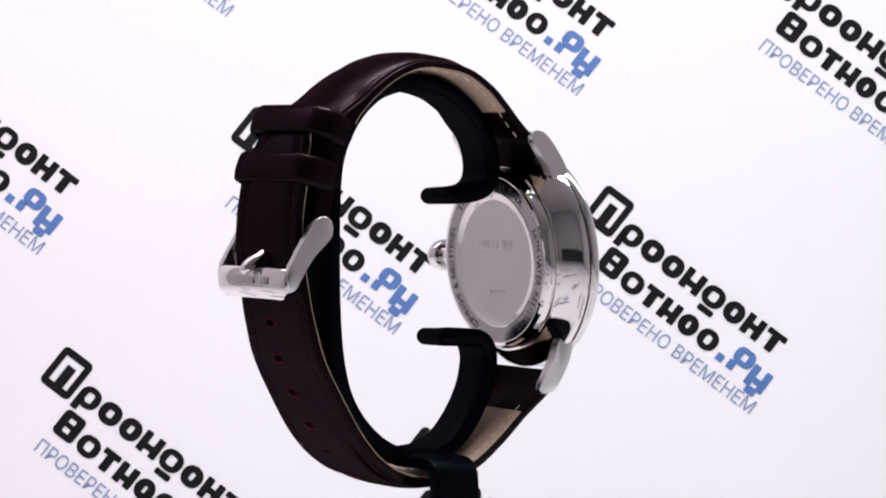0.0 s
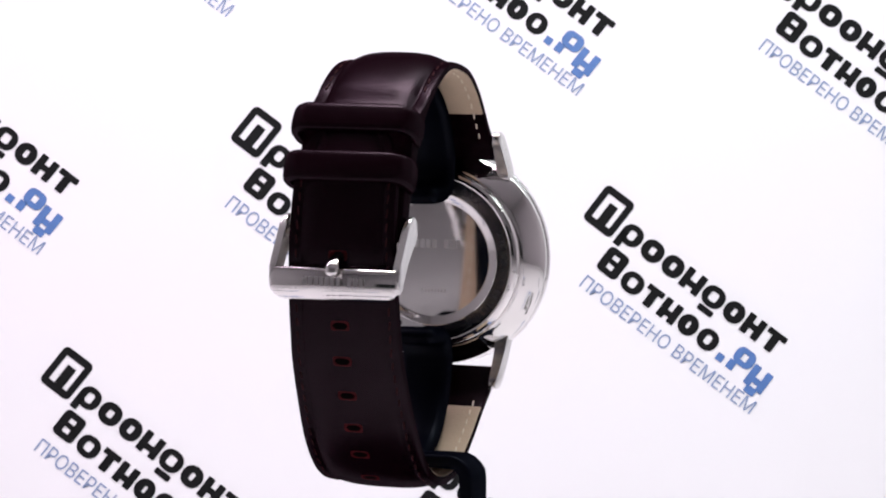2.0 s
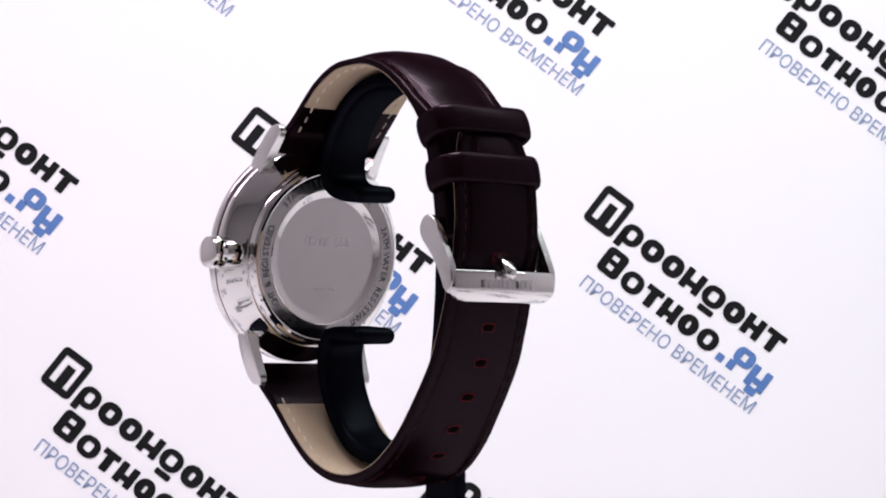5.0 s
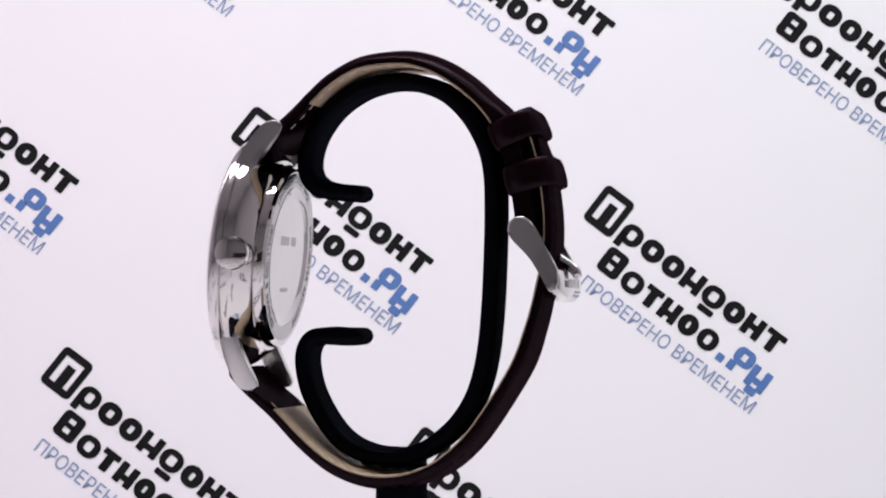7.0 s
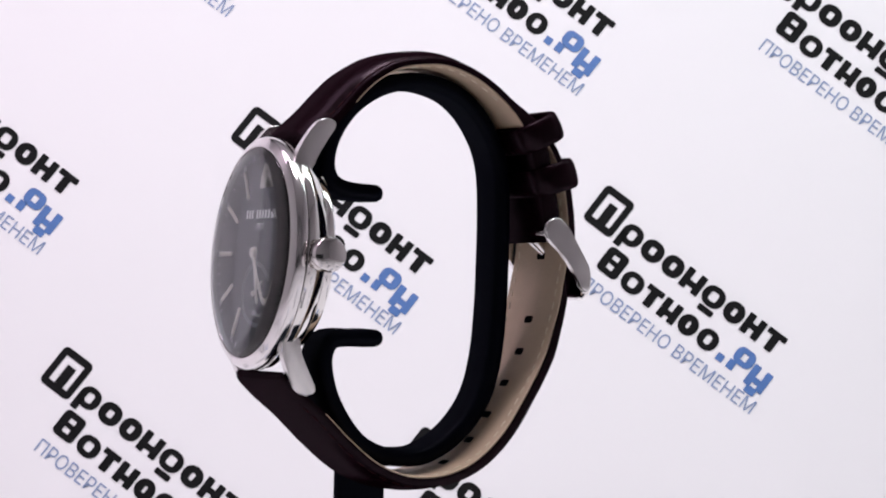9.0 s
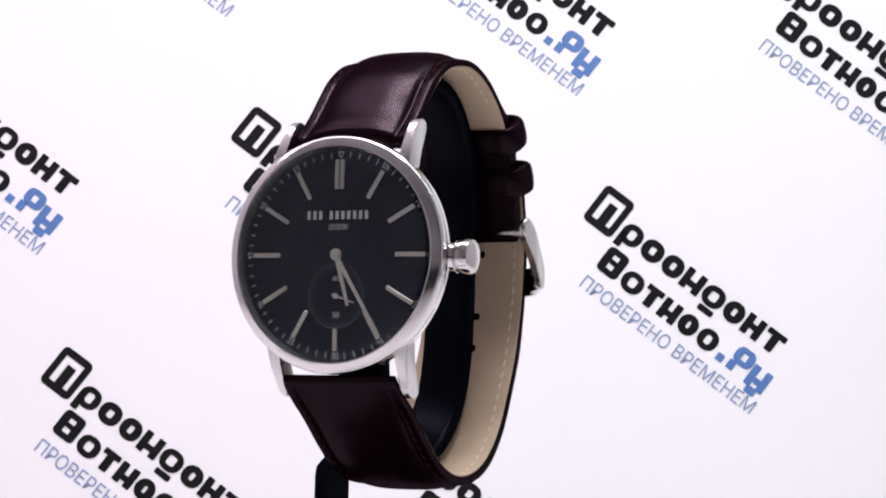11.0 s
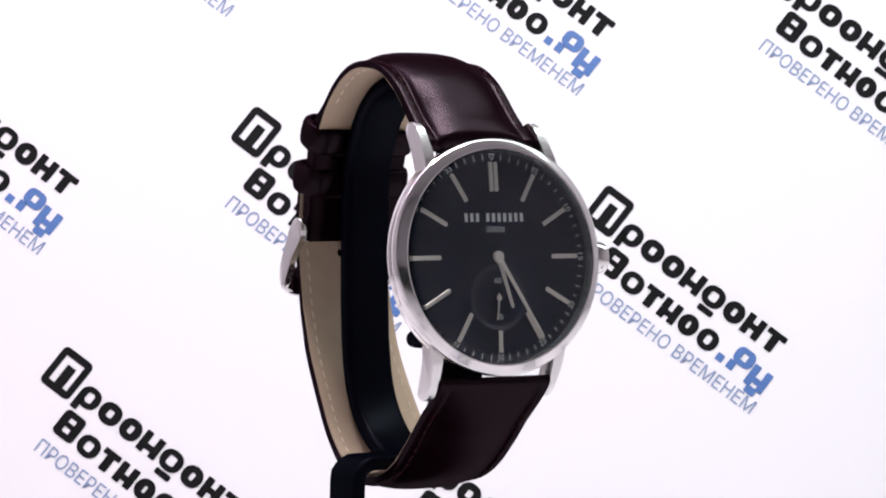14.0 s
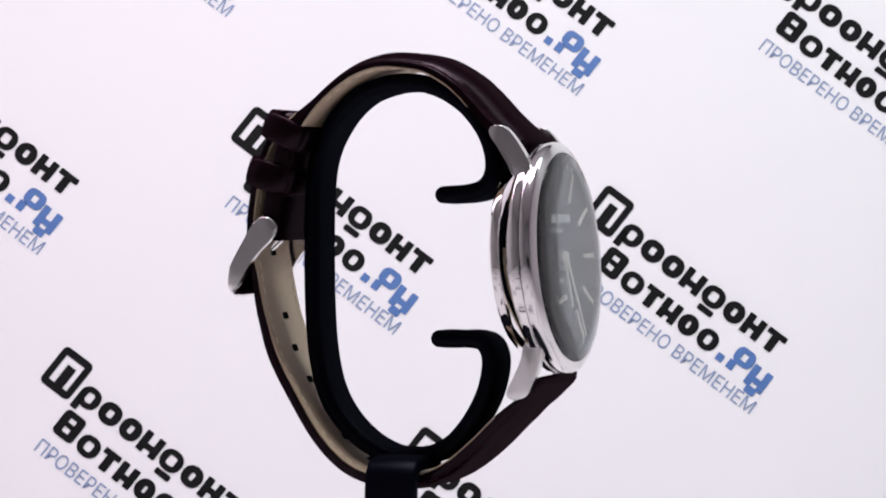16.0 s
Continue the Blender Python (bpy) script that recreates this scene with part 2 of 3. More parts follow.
def printed_motif(i, j, surface=sheet_point, shift=0.0, sheet=backdrop):
    ox, oy = ORIGIN[0] + i * LATTICE_U[0] + j * LATTICE_V[0], ORIGIN[1] + shift + i * LATTICE_U[1] + j * LATTICE_V[1]

    def to3(s, r):
        s, r = s * PX, r * PX
        return surface(ox + s * ALONG[0] + r * ACROSS[0], oy + s * ALONG[1] + r * ACROSS[1], 0.25)
    bm = bmesh.new()
    print_ring(bm, to3, 0.5, 63, 0.5, 77, 10, 12, 13)
    print_block(bm, to3, 24.5, 42, 25.5, 64.5, 2)
    # upper row: round and square plain shapes of one height
    for x0, x1, kind in ((70, 111, "tail"), (115, 157, "heavy"), (161, 201, "heavy"), (205, 245, "cup"), (249, 292, "hook"), (296, 335, "heavy"), (339, 376, "gate"), (381, 420, "post")):
        print_shape(bm, to3, x0, x1, 29.5, 68.5, kind)
    # lower row, with a taller square shape first
    print_ring(bm, to3, 72, 115, 84, 133, 9, 15, 11)
    print_block(bm, to3, 86, 104, 103.5, 112.5, 2)
    for x0, x1, kind in ((121, 163, "ring"), (167, 201, "post"), (206, 242, "cup"), (246, 283, "heavy"), (288, 327, "ring")):
        print_shape(bm, to3, x0, x1, 96.5, 135, kind)
    part("printed_mark", bm, INK, sheet, "black printed block shapes with a framed emblem", smooth=0)
    bm = bmesh.new()
    print_block(bm, to3, 336, 350, 121, 135, 1)
    print_ring(bm, to3, 359, 398, 86, 119, 13, 14, 10)
    print_block(bm, to3, 359, 373, 117, 135, 1)
    print_shape(bm, to3, 400, 439, 98, 138, "cup")
    print_block(bm, to3, 409, 430, 136, 150, 3)
    part("printed_suffix", bm, BLUE, sheet, "blue printed block shapes", smooth=0)
    bm = bmesh.new()
    c = to3(256.5, 167)
    ex, ey = (to3(257.5, 167) - c).normalized(), (to3(256.5, 166) - c).normalized()
    m = Matrix((ex, ey, ex.cross(ey))).transposed().to_4x4()
    m.translation = c
    text_mesh(bm, "ПРОВЕРЕНО ВРЕМЕНЕМ", 25.5 * PX / 0.72, m, width=374 * PX)
    part("printed_slogan", bm, SLATE, sheet, "thin grey-blue printed slogan", smooth=0)


for i, j in ((0, 0), (1, 0), (-1, 0), (0, -1), (1, -1), (0, 1), (1, 1), (-1, 1)):
    printed_motif(i, j)

def floor_point(a, b, lift=0.0):
    """A place on the paper that lies on the table; a to the right, b towards the camera."""
    return Vector((a, -b, FLOOR_Z + 0.6 + lift))


bm = bmesh.new()
box(bm, -330, 330, -430, 330, FLOOR_Z, FLOOR_Z + 0.6)
floor_paper = tagged(mesh_ob("floor_paper", bm, PAPER, smooth=0), "white printed paper lying on the table", "paper", kind="structure")
for i in range(-3, 4):
    for j in range(-5, 6):
        x, y = ORIGIN[0] + i * LATTICE_U[0] + j * LATTICE_V[0], 40 + i * LATTICE_U[1] + j * LATTICE_V[1]
        if -300 < x < 220 and -220 < y < 360:
            printed_motif(i, j, floor_point, 84.0, floor_paper)
bm = bmesh.new()
box(bm, -500, 500, -620, 480, FLOOR_Z - 20, FLOOR_Z, bevel=1)
tagged(mesh_ob("table_top", bm, TABLE), "smooth white table top under the turntable", "table", kind="structure")
bm = bmesh.new()
box(bm, -446, -440, -560, 470, FLOOR_Z, 420)
tagged(mesh_ob("wall_west", bm, TENT), "white fabric side panel of the light tent", "wall", kind="structure")
bm = bmesh.new()
box(bm, 440, 446, -560, 470, FLOOR_Z, 420)
tagged(mesh_ob("wall_east", bm, TENT), "white fabric side panel of the light tent", "wall", kind="structure")
bm = bmesh.new()
box(bm, -446, 446, -560, 470, 421, 427)
tagged(mesh_ob("ceiling", bm, TENT), "white fabric top panel of the light tent", "ceiling", kind="structure")
bm = bmesh.new()
# unseen panel added behind the camera; its slot gives the dark reflections
for b in ((-446, -230, FLOOR_Z, 427), (230, 446, FLOOR_Z, 427), (-230, 230, 22, 427)):
    box(bm, b[0], b[1], -568, -561, b[2], b[3])
tagged(mesh_ob("wall_south", bm, FRONT), "unseen grey fabric front panel of the light tent, slotted to shape reflections", "wall", kind="structure")
# ---- the stand ----
stand = tagged(empty("watch_stand"), "black plastic cuff stand holding the wristwatch", "display stand")
CUFF = [(-6.4, 11.4), (-9.8, 11.6), (-12.9, 11.9), (-15.5, 12.7), (-17.2, 14.5), (-17.7, 17.3), (-16.9, 21.0), (-15.0, 24.5), (-12.1, 27.8), (-8.0, 30.5), (-3.9, 31.9),
        (-0.2, 32.3), (3.9, 31.8), (8.6, 30.0), (12.6, 26.5), (15.5, 22.0), (17.0, 17.9), (17.65, 13.2), (17.8, 5.9), (17.7, -1.3), (17.4, -9.6), (16.6, -18.0), (14.9, -24.8),
        (11.9, -30.0), (7.6, -34.1), (3.0, -36.5), (-0.7, -37.0), (-5.4, -36.5), (-10.1, -34.3), (-13.8, -30.1), (-16.5, -25.0), (-17.6, -20.1), (-17.3, -17.2), (-16.0, -15.4),
        (-13.5, -14.9), (-9.9, -15.0), (-6.0, -14.9)]


def band(bm, path, n, half, thick, centre=0.0, r=0.8, ends=2.0):
    """A flat band with rounded edges along a path in the (y, z) plane; thick and half may vary with s from 0 to 1."""
    pts, length = spline(path, n)
    loops = []
    for k, p in enumerate(pts):
        t = (pts[min(k + 1, n - 1)] - pts[max(k - 1, 0)]).normalized()
        nor = Vector((t.y, -t.x))
        s = k / (n - 1)
        d = min(s, 1 - s) * length
        f = 1.0 if d >= ends else max(0.12, (1 - (1 - d / ends) ** 2) ** 0.5)
        h, w = half(s) - thick(s) * 0.5 * (1 - f), thick(s) / 2 * f
        ring = rounded(-h, h, -w, w, min(r, w * 0.95), 3)
        loops.append([bm.verts.new((centre + a, p.x + nor.x * b, p.y + nor.y * b)) for a, b in ring])
    for a, b in zip(loops, loops[1:]):
        m = len(a)
        for i in range(m):
            bm.faces.new((a[i], a[(i + 1) % m], b[(i + 1) % m], b[i]))
    bm.faces.new(loops[0]), bm.faces.new(loops[-1][::-1])


bm = bmesh.new()
band(bm, [(y - 0.25, z) for y, z in CUFF], 420, lambda s: 4.9, lambda s: 3.2, 1.2, r=1.4, ends=1.7)
part("cuff", bm, RUBBER, stand, "black plastic C-shaped cuff with hooked ends", smooth=60)
bm = bmesh.new()
pts = [(0.0, -37.5), (-9.0, -37.6), (-11.2, -38.0), (-12.5, -39.4), (-13.0, -42.0), (-13.0, -60.0), (-13.0, -88.0)]
pts, _ = spline(pts, 60)
loops = []
for k, p in enumerate(pts):
    t = (pts[min(k + 1, 59)] - pts[max(k - 1, 0)]).normalized()
    nor = Vector((t.y, -t.x))
    loops.append([bm.verts.new((p.x + nor.x * b, -2.95 + a, p.y + nor.y * b)) for a, b in rounded(-4.9, 4.9, -1.3, 1.3, 0.8, 3)])
for a, b in zip(loops, loops[1:]):
    for i in range(len(a)):
        bm.faces.new((a[i], a[(i + 1) % len(a)], b[(i + 1) % len(a)], b[i]))
bm.faces.new(loops[0]), bm.faces.new(loops[-1][::-1])
part("bracket", bm, RUBBER, stand, "bent black plastic support strip", smooth=50)
bm = bmesh.new()
lathe(bm, [(0, FLOOR_Z), (38, FLOOR_Z), (40, FLOOR_Z + 1), (40, FLOOR_Z + 6), (39, FLOOR_Z + 7.5), (0, FLOOR_Z + 7.5)])
part("base_plate", bm, RUBBER, stand)

# ---- the wristwatch: x across the strap, -y to the dial's front, z up ----
watch = tagged(empty("wristwatch"), "steel wristwatch with navy dial on dark brown leather strap", "wristwatch")
SET = Matrix.Translation((1.8, 0, -0.25)) @ Matrix.Rotation(radians(-1.35), 4, "Y")
CASE = SET @ Matrix.Translation((0, -29.95, 0.55)) @ Matrix.Rotation(radians(-4.68), 4, "X") @ Matrix.Rotation(radians(90), 4, "X")
# in CASE z is the dial's outward normal, y points to twelve; the dial lies in the xy plane of DIAL_AT
DIAL_AT = CASE @ Matrix.Translation((0, 0, -0.7))


def put(bm, m=SET):
    """Sets parts on the watch; the rear of the strap is twisted a little against the case."""
    if m is SET:
        for v in bm.verts:
            k = min(1, max(0, (v.co.y - 2) / 18))
            v.co.y += v.co.x * 0.06 * k * k * (3 - 2 * k) - 0.25
    bmesh.ops.transform(bm, matrix=m, verts=bm.verts)
    return bm


bm = bmesh.new()
lathe(bm, [(19.3, 0.9), (20.5, -1.1), (20.55, -1.32), (20.85, -1.36), (20.95, -1.5), (20.95, -2.5), (20.85, -2.85), (20.3, -3.6), (19.2, -4.8), (18.2, -5.75), (17.7, -6.2), (17.4, -6.4), (17.1, -6.5), (0, -6.5)], n=128)
case = part("case", put(bm, CASE), STEEL, watch, "polished steel watch case", smooth=30)
bm = bmesh.new()
lathe(bm, [(18.9, -0.2), (18.92, 1.25), (19.1, 1.55), (19.35, 1.6), (20.6, 1.02), (20.95, 0.75), (21.1, 0.35), (21.12, -0.85), (21.0, -1.05), (20.6, -1.12), (18.9, -1.1)], n=128, closed=True)
part("bezel", put(bm, CASE), BEZEL, case, "narrow polished steel bezel", smooth=35)
bm = bmesh.new()
lathe(bm, [(17.1, -6.4), (17.05, -7.4), (16.85, -7.9), (16.4, -8.25), (15.9, -8.36), (15.7, -8.27), (13.0, -8.27), (12.85, -8.36), (12.6, -8.33), (11.5, -7.9), (11.3, -7.86), (11.1, -7.86), (6, -7.86), (0, -7.86)], n=128)
caseback = part("case_back", put(bm, CASE), STEEL, case, "mirror-polished steel case back with engraved ring", smooth=25)
bm = bmesh.new()
lathe(bm, [(15.6, -8.27), (15.6, -8.31), (13.0, -8.31), (13.0, -8.27)], n=96)
part("engraved_ring", put(bm, CASE), ETCH, caseback, "matt etched ring", smooth=30)
bm = bmesh.new()


def ring_text(bm, string, r, a0, a1, size, z, flip):
    """Letters round a circle from angle a0 to a1, degrees clockwise from twelve as the reader sees them."""
    for k, ch in enumerate(string):
        if ch == " ":
            continue
        a = radians(a0 + (a1 - a0) * k / (len(string) - 1))
        m = Matrix.Rotation(-a, 4, "Z") @ Matrix.Translation((0, r, 0))
        m = Matrix.Translation((0, 0, z)) @ (Matrix.Rotation(pi, 4, "Y") if flip else Matrix()) @ m
        text_mesh(bm, ch, size, m)


ring_text(bm, "STAINLESS STEEL BACK", 14.3, -48, 40, 1.9, -8.36, True)
ring_text(bm, "COPYRIGHT & REGISTERED.", 14.3, -152, -66, 1.9, -8.36, True)
ring_text(bm, "3ATM WATER RESISTANT", 14.3, 66, 150, 1.9, -8.36, True)
tagged(part("engraving", put(bm, CASE), ETCH_INK, caseback, "dark engraved lettering", smooth=0), kind="stuff")
bm = bmesh.new()
for k in range(9):
    if k != 3:
        box(bm, -5.4 + k * 1.2, -4.55 + k * 1.2, 2.0, 3.7, -7.9, -7.84)
for k in range(8):
    box(bm, -2.6 + k * 0.65, -2.15 + k * 0.65, -6.6, -5.9, -7.9, -7.84)
tagged(part("engraved_mark", put(bm, CASE), FAINT, caseback, "faint etched bars", smooth=0), kind="stuff")

LUG_TOP = [(-28.4, 15.3), (-27.6, 18.0), (-25.6, 21.2), (-23.6, 23.6), (-21.9, 24.5), (-20.3, 24.2), (-19.9, 23.0), (-21.6, 20.6), (-23.6, 17.6), (-25.0, 15.3)]
LUG_LOW = [(-30.5, -14.3), (-29.9, -18.2), (-28.6, -21.6), (-27.0, -24.2), (-24.9, -24.8), (-23.5, -23.8), (-24.9, -20.8), (-26.4, -17.6), (-27.4, -14.3)]


def lug_place(a, b, d):
    """Lugs widen outwards to the case."""
    if abs(d) > 12.7:
        d = math.copysign(13.0 + 0.9 * (23.0 - abs(b)) / 8, d)
    return (d, a, b)


for outline in (LUG_TOP, LUG_LOW):
    for side in (-1, 1):
        bm = bmesh.new()
        prism(bm, [tuple(v) for v in spline(outline + outline[:1], 48)[0][:-1]], side * 11.5, side * 13.9, lug_place, 0.15)
        part("lug", put(bm), SATIN, case, "curved steel lug", smooth=35)
CROWN = Matrix.Translation((-1.3, -25.6, 0.0)) @ Matrix.Rotation(pi / 2, 4, "Y")
bm = bmesh.new()
lathe(bm, [(0, 19.5), (2.45, 19.5), (2.45, 22.6), (2.2, 22.9), (2.2, 23.1), (2.95, 23.2), (3.1, 23.5), (3.1, 25.4), (2.9, 25.9), (2.3, 26.2), (0, 26.35)], CROWN, 48)
crown = part("crown", put(bm), STEEL, case, "smooth polished steel crown", smooth=40)

bm = bmesh.new()
lathe(bm, [(0, 0), (18.9, 0), (18.9, -0.5), (0, -0.5)], n=96)
dial = part("dial", put(bm, DIAL_AT), DIAL, watch, "dark navy dial with silver baton markers")
bm = bmesh.new()
lathe(bm, [(18.45, 0.02), (18.78, 1.66), (18.88, 1.66), (18.88, 0.02)], n=96)
part("inner_ring", put(bm, DIAL_AT), REHAUT, dial, "dark sloping ring round the dial", smooth=50)


def baton(r0, r1, half, angle, off=0.0):
    bm = bmesh.new()
    box(bm, off - half, off + half, r0, r1, 0.0, 0.32, Matrix.Rotation(-radians(angle), 4, "Z"), bevel=0.09, seg=1)
    return part("hour_marker", put(bm, DIAL_AT), MARKER, dial, "silver baton hour marker", smooth=0)


for k in range(1, 12):
    baton(13.0 if k == 6 else 11.4, 16.75, 0.4, 30 * k)
baton(11.6, 16.75, 0.4, 0, -0.5), baton(11.6, 16.75, 0.4, 0, 0.5)
for k in range(60):
    if k % 5:
        bm = bmesh.new()
        box(bm, -0.07, 0.07, 17.0, 17.85, 0.0, 0.03, Matrix.Rotation(-radians(6 * k), 4, "Z"))
        part("minute_tick", put(bm, DIAL_AT), WHITE, dial, smooth=0)
for k in range(1, 12):
    bm = bmesh.new()
    low = k in (4, 5, 6, 7, 8)
    m = Matrix.Rotation(-radians(30 * k), 4, "Z") @ Matrix.Translation((0, 17.45, 0.04)) @ Matrix.Rotation(pi if low else 0, 4, "Z")
    text_mesh(bm, "%02d" % (5 * k), 1.4, m, width=1.35)
    part("minute_number", put(bm, DIAL_AT), WHITE, dial, smooth=0)
bm = bmesh.new()
for a, b in (((-0.55, 17.85), (0.55, 17.85)), ((0.55, 17.85), (0, 17.0)), ((0, 17.0), (-0.55, 17.85))):
    d, mid = Vector(b) - Vector(a), (Vector(a) + Vector(b)) / 2
    box(bm, -d.length / 2, d.length / 2, -0.07, 0.07, 0, 0.03, Matrix.Translation((mid.x, mid.y, 0)) @ Matrix.Rotation(atan2(d.y, d.x), 4, "Z"))
part("triangle_mark", put(bm, DIAL_AT), WHITE, dial, smooth=0)
bm = bmesh.new()
x = -6.2
for k in range(11):
    if k != 3:
        box(bm, x, x + 0.62, 6.25, 7.75, 0, 0.04)
    x += 1.16 if k != 3 else 0.95
tagged(part("name_bars", put(bm, DIAL_AT), WHITE, dial, "row of small white printed bars", smooth=0), kind="stuff")
bm = bmesh.new()
text_mesh(bm, "LONDON", 1.45, Matrix.Translation((0, 4.85, 0.04)), width=3.6)
part("city_lettering", put(bm, DIAL_AT), WHITE, dial, "small white lettering", smooth=0)
bm = bmesh.new()
lathe(bm, [(5.75, 0.0), (5.65, 0.09), (5.5, 0.09), (4.9, 0.0)], Matrix.Translation((0, -7.25, 0)), 72)
sub = part("small_seconds_rim", put(bm, DIAL_AT), RECESS, dial, "round small-seconds recess edge", smooth=60)
for string, y in (("60", -4.2), ("30", -10.6)):
    bm = bmesh.new()
    text_mesh(bm, string, 1.4, Matrix.Translation((0, y, 0.04)), width=1.4)
    part("seconds_number", put(bm, DIAL_AT), WHITE, dial, smooth=0)


def hand(name, length, w0, w1, tail, hub, z, pivot):
    """A hand along +y from its pivot, on a keyed part of its own."""
    bm = bmesh.new()
    prism(bm, [(-w0, -tail), (w0, -tail), (w1, length - w1), (0, length), (-w1, length - w1)], z, z + 0.16, lambda a, b, d: (a, b, d), 0.03)
    lathe(bm, [(0.0, z), (hub, z), (hub, z + 0.24), (hub * 0.85, z + 0.3), (hub * 0.4, z + 0.3), (hub * 0.35, z + 0.2), (0, z + 0.2)], n=32)
    ob = part(name, bm, MARKER, dial, "slim silver hand", smooth=40)
    m = DIAL_AT @ Matrix.Translation((0, pivot, 0))
    m.translation = m.translation * MM
    return ob, m


hour_hand, HOUR_AT = hand("hour_hand", 9.5, 0.42, 0.3, 0.0, 1.05, 0.45, 0)
minute_hand, MINUTE_AT = hand("minute_hand", 16.9, 0.4, 0.26, 0.0, 0.95, 0.72, 0)
second_hand, SECOND_AT = hand("second_hand", 3.9, 0.16, 0.12, 0.8, 0.5, 0.12, -7.25)
hour_hand.matrix_basis = HOUR_AT @ Matrix.Rotation(-radians(164), 4, "Z")
bm = bmesh.new()
dome = [(18.88, 1.3), (18.86, 1.64), (18.75, 1.72), (17, 1.92), (14, 2.15), (10, 2.33), (5, 2.44), (0, 2.48)]
lathe(bm, [(0, 1.0), (12, 1.0), (18.8, 1.0), (18.88, 1.02)] + dome, n=128)
crystal = part("crystal", put(bm, CASE), GLASS, watch, "clear domed watch glass", smooth=60)
crystal.visible_shadow = False

# ---- strap ----
UPPER = [(-24.2, 19.2), (-22.5, 20.5), (-19.8, 22.6), (-17.3, 25.0), (-14.3, 28.3), (-11.2, 31.2), (-6.7, 33.8), (-1.88, 34.7),
         (3.17, 34.7), (8.11, 33.0), (13.2, 29.5), (17.2, 25.2), (19.55, 20.5), (20.95, 15.2), (21.95, 11.0), (22.75, 6.0), (23.15, 3.0)]
LOWER = [(-29.0, -20.7), (-25.4, -24.2), (-20.6, -28.06), (-15.9, -32.64), (-10.7, -36.85), (-5.5, -39.15), (-0.46, -39.75), (4.58, -38.95), (9.36, -36.56), (14.18, -31.89), (18.89, -24.81),
         (22.54, -18.29), (24.54, -12.53), (25.66, -8.66), (26.75, -3.39), (27.59, 1.25), (27.71, 6.44), (27.25, 11.2), (26.25, 17.0), (24.55, 22.0), (23.05, 24.9), (21.75, 26.8)]


